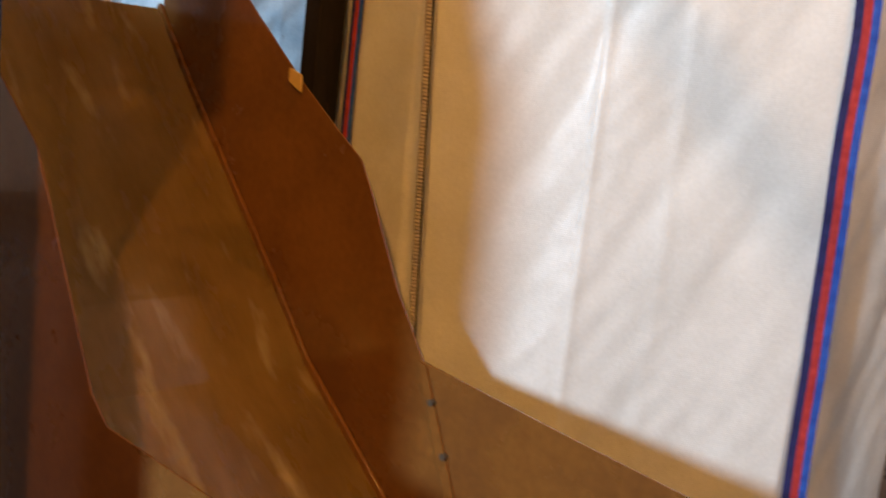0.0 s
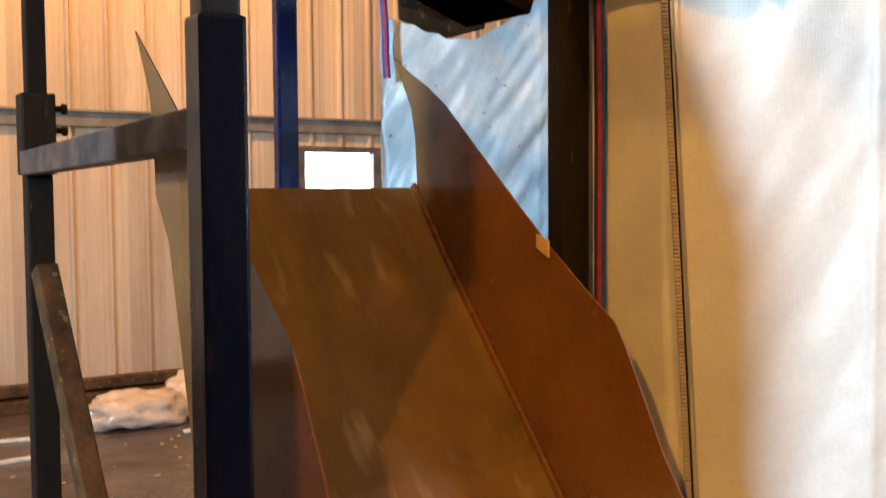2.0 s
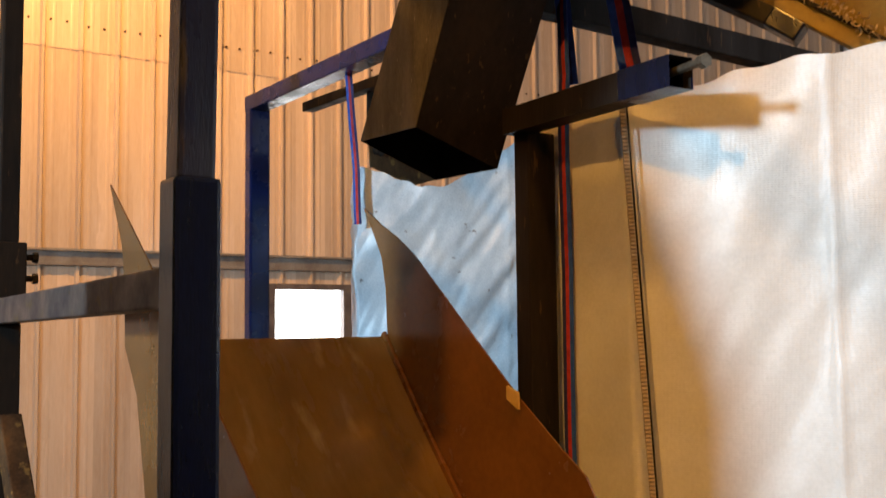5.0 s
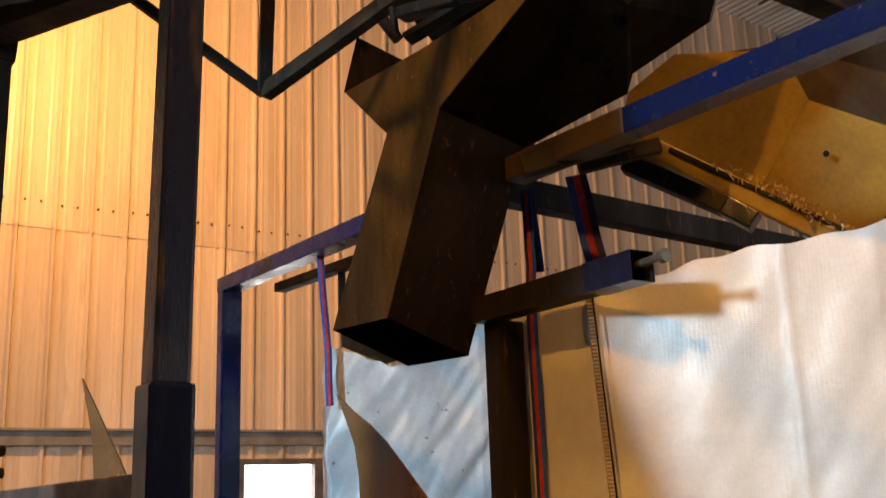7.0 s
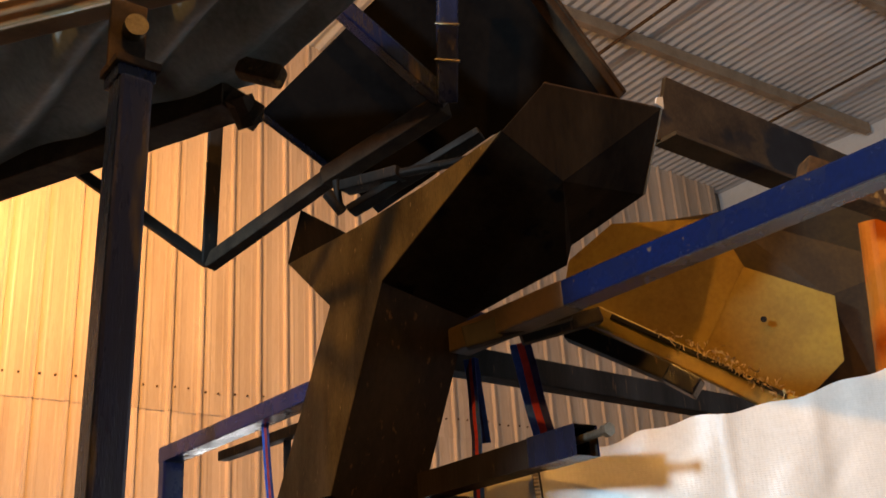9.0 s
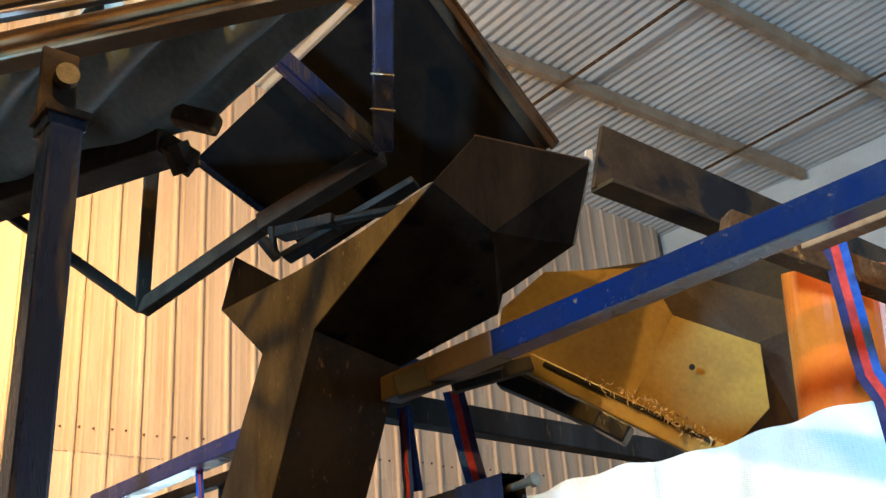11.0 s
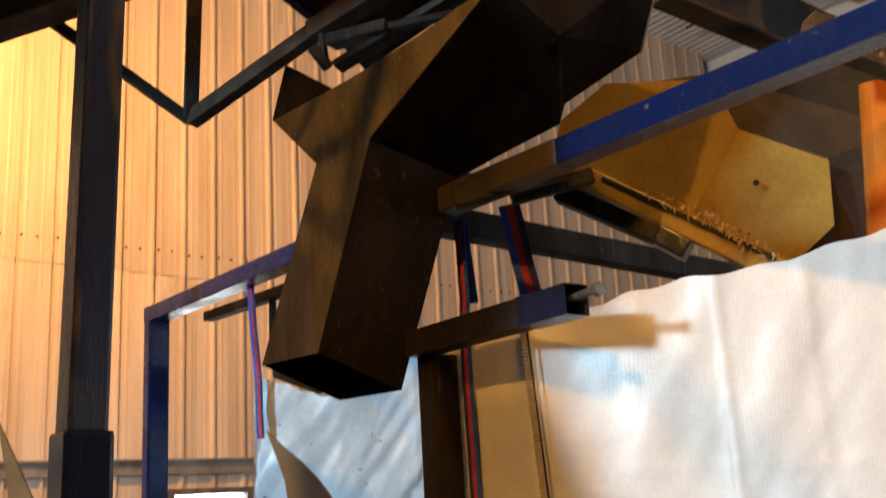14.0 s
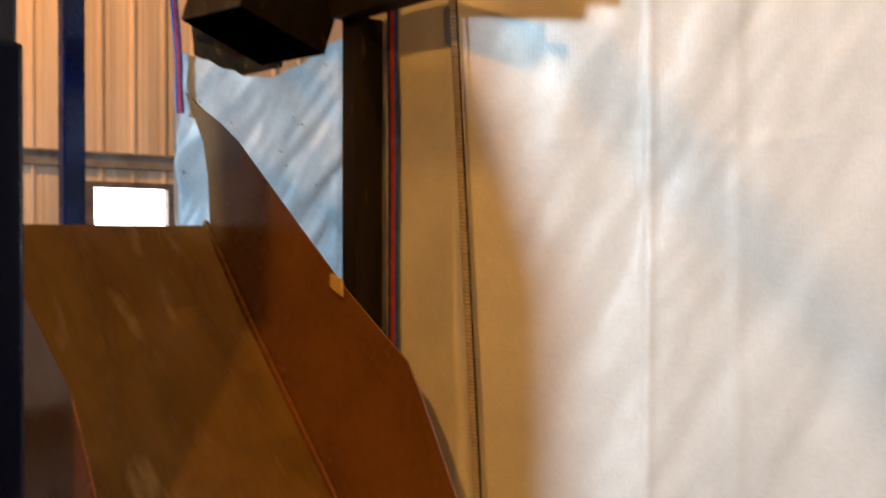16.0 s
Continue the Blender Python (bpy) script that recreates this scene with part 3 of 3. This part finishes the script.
# ---- conveyor head above ----
conv = thing("conveyor_head", "dark inclined conveyor head with a grimy hopper plate", "conveyor", at=(1.2, 1.9, 0))
HP = [(1.162, 2.140, 3.258), (1.491, 1.554, 3.728), (1.932, 1.518, 3.241), (1.685, 1.769, 3.168), (1.487, 2.049, 2.995), (1.366, 2.074, 3.106)]
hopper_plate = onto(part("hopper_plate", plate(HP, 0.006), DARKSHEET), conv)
part("edge_angle", join(bar((1.415, 1.501, 3.691), (1.889, 1.486, 3.211), 0.07, 0.008), bar((1.419, 1.479, 3.677), (1.886, 1.460, 3.203), 0.008, 0.05)), DARKRUST, hopper_plate)
part("edge_flange", bar((1.152, 2.107, 3.232), (1.360, 2.066, 3.098), 0.012, 0.02), NAVY, hopper_plate)
J = (1.419, 1.638, 3.126)
onto(part("strut", bar((1.273, 1.412, 3.541), J, 0.05, 0.05), WORN), conv)
onto(part("strut", bar((0.992, 1.803, 3.548), J, 0.045, 0.045), NAVY), conv)
onto(part("wire_wrap", bar((1.324, 1.551, 3.276), (1.355, 1.498, 3.252), 0.006, 0.006, 0.002), ZINC), conv)
onto(part("wire_wrap", bar((1.349, 1.591, 3.203), (1.383, 1.536, 3.180), 0.006, 0.006, 0.002), ZINC), conv)
V = (1.165, 2.440, 2.916)
onto(part("stay", bar(V, (1.332, 2.022, 3.069), 0.042, 0.042), DARKRUST), conv)
onto(part("stay", bar((1.316, 2.040, 3.055), (1.427, 1.659, 3.130), 0.055, 0.05), DARKRUST), conv)
onto(part("stay", bar(V, (1.108, 2.292, 3.358), 0.04, 0.04), BLACK), conv)
onto(part("stay", bar(V, (0.787, 2.573, 3.196), 0.028, 0.03), BLACK), conv)
onto(part("turnbuckle", join(bar((1.310, 1.949, 2.989), (1.370, 1.779, 2.976), 0.05, 0.03), rod((1.370, 1.779, 2.976), (1.461, 1.574, 2.954), 0.012), rod((1.285, 1.993, 2.985), (1.318, 1.975, 2.933), 0.016), rod((1.297, 1.969, 3.016), (1.311, 1.975, 2.940), 0.010)), BLACK), conv)
onto(part("drip_rail", bar((1.315, 1.933, 2.916), (1.506, 1.617, 3.053), 0.05, 0.02), BLACK), conv)

# unseen bars added over the walkway to cast the chute's shadow stripes, with carriers
LX = 0.244
for (y0, z0), (y1, z1), w in (((0.955, 3.30), (1.115, 2.955), 0.044), ((1.085, 2.945), (1.36, 3.145), 0.026), ((1.085, 3.126), (1.30, 3.132), 0.027), ((1.15, 3.262), (1.33, 3.11), 0.027)):
    onto(part("lacing", bar((LX, y0, z0), (LX, y1, z1), w, w, up=(1, 0, 0)), NAVY), conv)
onto(part("chord", bar((LX, 0.975, 3.27), (0.80, 1.31, 3.235), 0.045, 0.045), NAVY), conv)
onto(part("chord", bar((LX, 1.30, 3.13), (0.40, 1.75, 3.20), 0.035, 0.035), NAVY), conv)

# trough underside: folded sheet between the tan channel and the dark edge beam
T0, T1 = Vector((0.063, 2.387, 3.138)), Vector((1.028, 1.183, 3.223))
K0, K1 = Vector((0.222, 3.674, 3.165)), Vector((1.045, 2.023, 3.228))
bm = bmesh.new()
prev = None
NS = 120
nrm = (T1 - T0).cross(K0 - T0).normalized()
for i in range(NS + 1):
    s = i / NS
    h = 0.058 * math.sin(2 * math.pi * 5.5 * s + 0.4 * math.sin(9 * s)) + 0.012 * noise.noise(Vector((s * 9, 0, 3)))
    a, b = T0.lerp(T1, s * 1.05), K0.lerp(K1, (s - 0.10 * (1 - s)) * 1.05)
    cur = [bm.verts.new(a.lerp(b, j / 10) + nrm * (0.014 + h * (1 - 0.092 * j) + 0.010 * noise.noise(Vector((s * 14, j * 0.35, 6))))) for j in range(11)]
    if prev:
        for j in range(10):
            bm.faces.new((prev[j], cur[j], cur[j + 1], prev[j + 1]))
    prev = cur
bmesh.ops.recalc_face_normals(bm, faces=bm.faces)
bmesh.ops.solidify(bm, geom=bm.faces[:], thickness=0.004)
onto(part("trough", bm, BELT, smooth=True), conv)
onto(part("edge_beam", join(bar((0.221, 3.630, 3.165), (1.025, 2.023, 3.203), 0.10, 0.075), bar((1.009, 2.023, 3.196), (1.082, 1.991, 3.147), 0.07, 0.05), rod((1.025, 1.991, 3.193), (1.067, 2.009, 3.131), 0.035, 8)), DARKRUST), conv)
onto(part("rusty_flange", bar((0.967, 1.882, 3.205), (1.045, 1.804, 3.161), 0.05, 0.05, 0.012), RUST), conv)
CH0, CH1 = (0.065, 2.351, 3.099), (0.988, 1.172, 3.169)
onto(part("channel", join(bar((0.066, 2.328, 3.077), (1.019, 1.141, 3.143), 0.05, 0.012), bar((0.059, 2.328, 3.121), (1.017, 1.136, 3.181), 0.008, 0.08)), TAN, label="tan painted edge channel"), conv)
for k, dy in enumerate((0, 22, 44)):
    onto(part("conduit", join(rod((0.037, 2.166, 3.127), (0.788, 1.313, 3.167), 0.011, 8)), GREYBAR), conv).location.z += k * 0.033
onto(part("bracket", join(bar((0.545, 1.528, 2.87), (0.545, 1.528, 3.02), 0.07, 0.012, 0.003, up=(0, 1, 0)), box(0.512, 0.598, 1.486, 1.57, 2.865, 2.882, 0.003)), DARKRUST), stand).location.x += 0.010
onto(part("post_cap", box(0.519, 0.591, 1.492, 1.564, 2.84, 2.868, 0.003), NAVY), stand).location.x += 0.010
onto(part("pivot_bolt", join(rod((0.552, 1.515, 2.955), (0.548, 1.49, 2.953), 0.022, 16), rod((0.565, 1.56, 2.96), (0.55, 1.49, 2.955), 0.016, 12)), ZINC), stand).location.x += 0.010
onto(part("bracket", bar((0.58, 3.035, 3.10), (0.60, 3.035, 3.40), 0.07, 0.07), BLACK), stand)

# ---- yellow hopper behind the bag ----
yh = thing("yellow_hopper", "dented yellow painted hopper behind the bag rack", "hopper", at=(2.05, 1.4, 0))
onto(part("panel", plate([(1.811, 1.724, 2.604), (1.806, 1.649, 2.776), (1.864, 1.538, 2.852), (2.027, 1.338, 2.827), (2.087, 1.319, 2.700), (2.047, 1.470, 2.491)], 0.005), YELLOW), yh)
# outline of a patch of lamp light, built as a panel of its own
onto(part("panel", skin([((2.087, 1.319, 2.700), (2.233, 1.176, 2.602), (2.265, 1.205, 2.448), (2.215, 1.314, 2.355), (2.047, 1.470, 2.491))], 0.005), YELLOW), yh)
# shaded part of the yellow hopper, its shade put into the brown colour
onto(part("panel", plate([(1.915, 1.544, 2.857), (2.066, 1.362, 2.861), (2.284, 1.054, 2.916), (2.471, 1.090, 2.701), (2.500, 1.236, 2.320), (2.297, 1.368, 2.367), (2.270, 1.214, 2.620), (2.113, 1.378, 2.701)], 0.005), BROWNED, label="yellow hopper panel darkened for shade"), yh)
onto(part("flange", bar((1.860, 1.634, 2.628), (2.135, 1.262, 2.316), 0.03, 0.055), YELLOW), yh)
onto(part("seam_gap", bar((1.872, 1.587, 2.616), (2.099, 1.274, 2.360), 0.006, 0.012, 0.002), BLACK), yh)
for b in ((2.112, 1.306, 2.561), (1.975, 1.507, 2.539)):
    onto(part("bolt", rod(b, (b[0] - 0.010, b[1] - 0.006, b[2] - 0.003), 0.008, 8), BLACK), yh)
onto(part("support", bar((2.35, 1.45, 0), (2.35, 1.45, 2.45), 0.05, 0.05), BLACK), yh)
onto(part("brace", bar((1.778, 1.651, 2.579), (1.920, 1.441, 2.423), 0.06, 0.045), BLACK), rack)
onto(part("brace_end", bar((1.902, 1.458, 2.437), (1.936, 1.400, 2.387), 0.062, 0.047), NAVY), rack)
onto(part("pin", bar((1.448, 1.481, 2.470), (1.600, 1.380, 2.515), 0.03, 0.035), BLACK), rack)
onto(part("bracket", bar((1.323, 1.525, 2.462), (1.481, 1.358, 2.506), 0.03, 0.05), BLACK), rack)
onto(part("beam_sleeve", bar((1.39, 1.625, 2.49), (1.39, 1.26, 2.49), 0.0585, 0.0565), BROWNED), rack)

tank = thing("orange_cylinder", "glossy bright orange plastic cylinder behind the bag", "cylinder", at=(2.1, 0.95, 0))
OT, OB = Vector((2.115, 0.889, 2.676)), Vector((2.192, 0.973, 2.276))
OB = OB + (OB - OT) * 0.6
onto(part("shell", rod(OB, OT, 0.115, 40), ORANGE, smooth=False), tank)
onto(part("support", bar((2.15, 0.93, 0), OB, 0.04, 0.04), BLACK), tank)
batten = tagged(part("timber_batten", bar((1.700, 0.732, 2.576), (1.680, 0.507, 2.567), 0.045, 0.022), WOOD), "pale timber batten lying under the blue beam", "batten")
onto(part("cross_beam", bar((1.690, 0.891, 2.682), (2.010, 0.712, 2.544), 0.05, 0.06), RUST), rack)

girder = thing("steel_girder", "brown rusty steel girder under the roof", "girder", at=(3.0, 2.2, 3.7))
onto(part("web", plate([(2.98, 2.2, 3.71), (END_X, 2.2, 3.70), (END_X, 2.2, 4.04), (3.10, 2.2, 4.04)], 0.02), GIRDER), girder)
onto(part("flange", bar((3.0, 2.17, 3.712), (END_X, 2.17, 3.702), 0.12, 0.02), GIRDER), girder)
for x in (11.3, 8.05):
    setting(part("trim", rod((x, -2.0, TOP - 0.19), (x, 8.1, TOP - 0.19), 0.02, 8), RUST), "thin rusty tie rod under the roof", "tie rod").matrix_world = SKEW


# ---- straps of the bags ----
def strap(path, facing, parent, width=0.05, order=("navy", "red", "blue")):
    """Striped webbing along a path, its flat side towards facing."""
    mats = {"navy": WEB_NAVY, "red": WEB_RED, "blue": WEB_BLUE}
    face = Vector(facing).normalized()
    out = []
    for k, c in enumerate(order):
        bm = bmesh.new()
        prev = None
        for i, p in enumerate(path):
            p = Vector(p)
            d = (Vector(path[min(i + 1, len(path) - 1)]) - Vector(path[max(i - 1, 0)])).normalized()
            side = d.cross(face).normalized()
            lo, hi = -width / 2 + width * k / 3, -width / 2 + width * (k + 1) / 3
            cur = [bm.verts.new(p + side * a + face * b) for a, b in ((lo, 0), (hi, 0), (hi, 0.003), (lo, 0.003))]
            if prev:
                for j in range(4):
                    bm.faces.new((prev[j], prev[(j + 1) % 4], cur[(j + 1) % 4], cur[j]))
            else:
                bm.faces.new(cur[::-1])
            prev = cur
        bm.faces.new(prev)
        out.append(part("stripe", bm, mats[c], out[0]) if out else onto(part("strap", bm, mats[c], label="striped webbing strap"), parent))
    return out


def wobble(a, b, n=14, amp=0.004, seed=0.0):
    a, b = Vector(a), Vector(b)
    return [a.lerp(b, i / n) + Vector((noise.noise(Vector((i * 0.4, seed, 1))), noise.noise(Vector((i * 0.4, seed, 5))), 0)) * amp for i in range(n + 1)]


DIAG = (-0.80, -0.60, 0)
strap(wobble((1.955, 0.722, 0.6), (1.915, 0.752, 2.31), 20, 0.004) + wobble((1.895, 0.765, 2.36), (1.86, 0.755, 2.66), 6, 0.003), DIAG, bag, 0.050, ("blue", "red", "navy")[::-1])
strap(wobble((1.466, 1.672, 0.8), (1.462, 1.674, 2.20), 12, 0.002, 2) + wobble((1.49, 1.70, 2.30), (1.53, 1.75, 2.50), 5, 0.003), (-1, -0.25, 0), bag, 0.028, ("navy", "red", "blue"))
strap(wobble((1.56, 1.76, 2.30), (1.53, 1.75, 2.50), 4, 0.0, 5), (-0.7, -1, 0), bag, 0.035, ("blue", "navy", "blue"))
strap(wobble((1.745, 1.72, 2.22), (1.69, 1.74, 2.56), 6, 0.004, 7), (-0.6, -1, 0), bag, 0.055, ("blue", "red", "navy"))
strap(wobble((1.752, 3.11, 2.10), (1.750, 3.12, 2.30), 4, 0.004, 8) + wobble((1.742, 3.12, 2.4), (1.725, 3.13, 2.65), 4, 0.003, 8), (-0.9, -1, 0), bag2, 0.026, ("blue", "red", "navy"))

# stitched seam down the bag's corner
bm = bmesh.new()
for i in range(150):
    v = i / 149
    p = Vector((1.455, 1.487, 2.205)).lerp(Vector((1.482, 1.425, 1.04)), v) + Vector((0.006 * math.sin(v * 9), 0.006 * math.sin(v * 9), 0))
    bmesh.ops.create_cube(bm, size=1, matrix=Matrix.Translation(p) @ Matrix.Rotation(0.9, 4, "Z") @ Matrix.Rotation(0.35, 4, "Y") @ Matrix.Diagonal((0.017, 0.011, 0.0050, 1)))
onto(part("seam", bm, SEAM, label="beige overlock stitching"), bag)
onto(part("seam_cord", join(rod((1.451, 1.470, 2.205), (1.478, 1.41, 1.04), 0.0022, 6)), BLACK), bag)

# ---- small things ----
tab = tagged(part("yellow_tab", plate([(1.325, 1.715, 1.612), (1.32, 1.672, 1.60), (1.318, 1.668, 1.565), (1.322, 1.688, 1.572), (1.322, 1.712, 1.585)], 0.006), STRAW), "torn yellow tab stuck on the slide's edge", "tab")
onto(part("joint_strip", plate([(1.327, 1.262, 1.085), (1.327, 1.242, 1.080), (1.327, 1.05, 0.66), (1.327, 1.075, 0.65)], 0.004), SHEET), slide)
for y, z in ((1.215, 1.015), (1.17, 0.92)):
    onto(part("rivet", rod((1.329, y, z), (1.318, y, z), 0.007, 8), ZINC), slide)


def crumple(sx, sy, sz, seed, rough=0.3):
    bm = bmesh.new()
    bmesh.ops.create_icosphere(bm, subdivisions=4, radius=1)
    for v in bm.verts:
        d = 1 + rough * noise.noise(v.co * 2.2 + Vector((seed, 0, 0))) + rough * 0.6 * noise.noise(v.co * 6 + Vector((0, seed, 0)))
        v.co = Vector((v.co.x * sx * d, v.co.y * sy * d, max(-0.6, v.co.z) * sz * d + sz * 0.62))
    return bm


for x, y, sx, sy, sz in ((2.1, 7.55, 0.42, 0.25, 0.15), (2.65, 7.7, 0.32, 0.22, 0.20)):
    ob = part("film_wrap", crumple(sx, sy, sz, x), FILM, smooth=True)
    ob.location = (x, y, 0)
    tagged(ob, "crumpled bundle of translucent plastic film on the floor", "plastic film", "film bundles by the wall")
for x, y, l, a in ((2.55, 7.1, 0.5, 4), (2.6, 6.85, 0.55, -3), (1.05, 6.9, 0.4, 8), (2.2, 5.6, 0.45, 5), (1.2, 7.5, 0.6, -12)):
    ob = part("strip", box(-l / 2, l / 2, -0.025, 0.025, 0, 0.02, 0.004), CHALK)
    ob.matrix_world = pose(x, y, 0.001, 0, 0, a)
    tagged(ob, "narrow white offcut strip lying on the dirty floor", "offcut", "offcuts on the floor")
rng = random.Random(4)
bm = bmesh.new()
for i in range(190):
    s = rng.uniform(0.005, 0.018) * rng.uniform(0.6, 1.6)
    bmesh.ops.create_cube(bm, size=1, matrix=Matrix.Translation((rng.uniform(0.2, 3.6), rng.uniform(3.6, 8.3), 0.006)) @ Matrix.Rotation(rng.uniform(0, 3), 4, "Z") @ Matrix.Diagonal((s * 1.6, s, 0.008, 1)))
tagged(part("wood_chips", bm, STRAW_PALE), "pale chips scattered over the dark floor", "chips", kind="stuff")

# shavings caught along the yellow hopper's foot
def curl(bm, p, turn, r, w, sweep):
    """A thin curled shaving: a strip bent round an arc."""
    prev = None
    for i in range(7):
        a = sweep * (i / 6 - 0.5)
        cur = [bm.verts.new(p + turn @ Vector((r * math.sin(a), side, r * (1 - math.cos(a)) + 0.3 * side))) for side in (-w, w)]
        if prev:
            bm.faces.new((prev[0], prev[1], cur[1], cur[0]))
        prev = cur


bm = bmesh.new()
A0, B0 = Vector((1.932, 1.516, 2.563)), Vector((2.079, 1.263, 2.345))
for i in range(110):
    f = rng.betavariate(1.6, 1.2)
    p = A0.lerp(B0, f) + Vector((rng.uniform(-0.035, 0.012), rng.uniform(-0.035, 0.012), abs(rng.gauss(0, 0.014)) * math.sin(math.pi * f) + 0.002))
    curl(bm, p, Euler((rng.uniform(0, 6), rng.uniform(0, 6), rng.uniform(0, 6))).to_matrix(), rng.uniform(0.004, 0.014), rng.uniform(0.001, 0.003), rng.uniform(0.6, 4.0))
tagged(part("wood_shavings", bm, STRAW_PALE), "pale curled wood shavings caught on the hopper's flange", "shavings", kind="stuff")
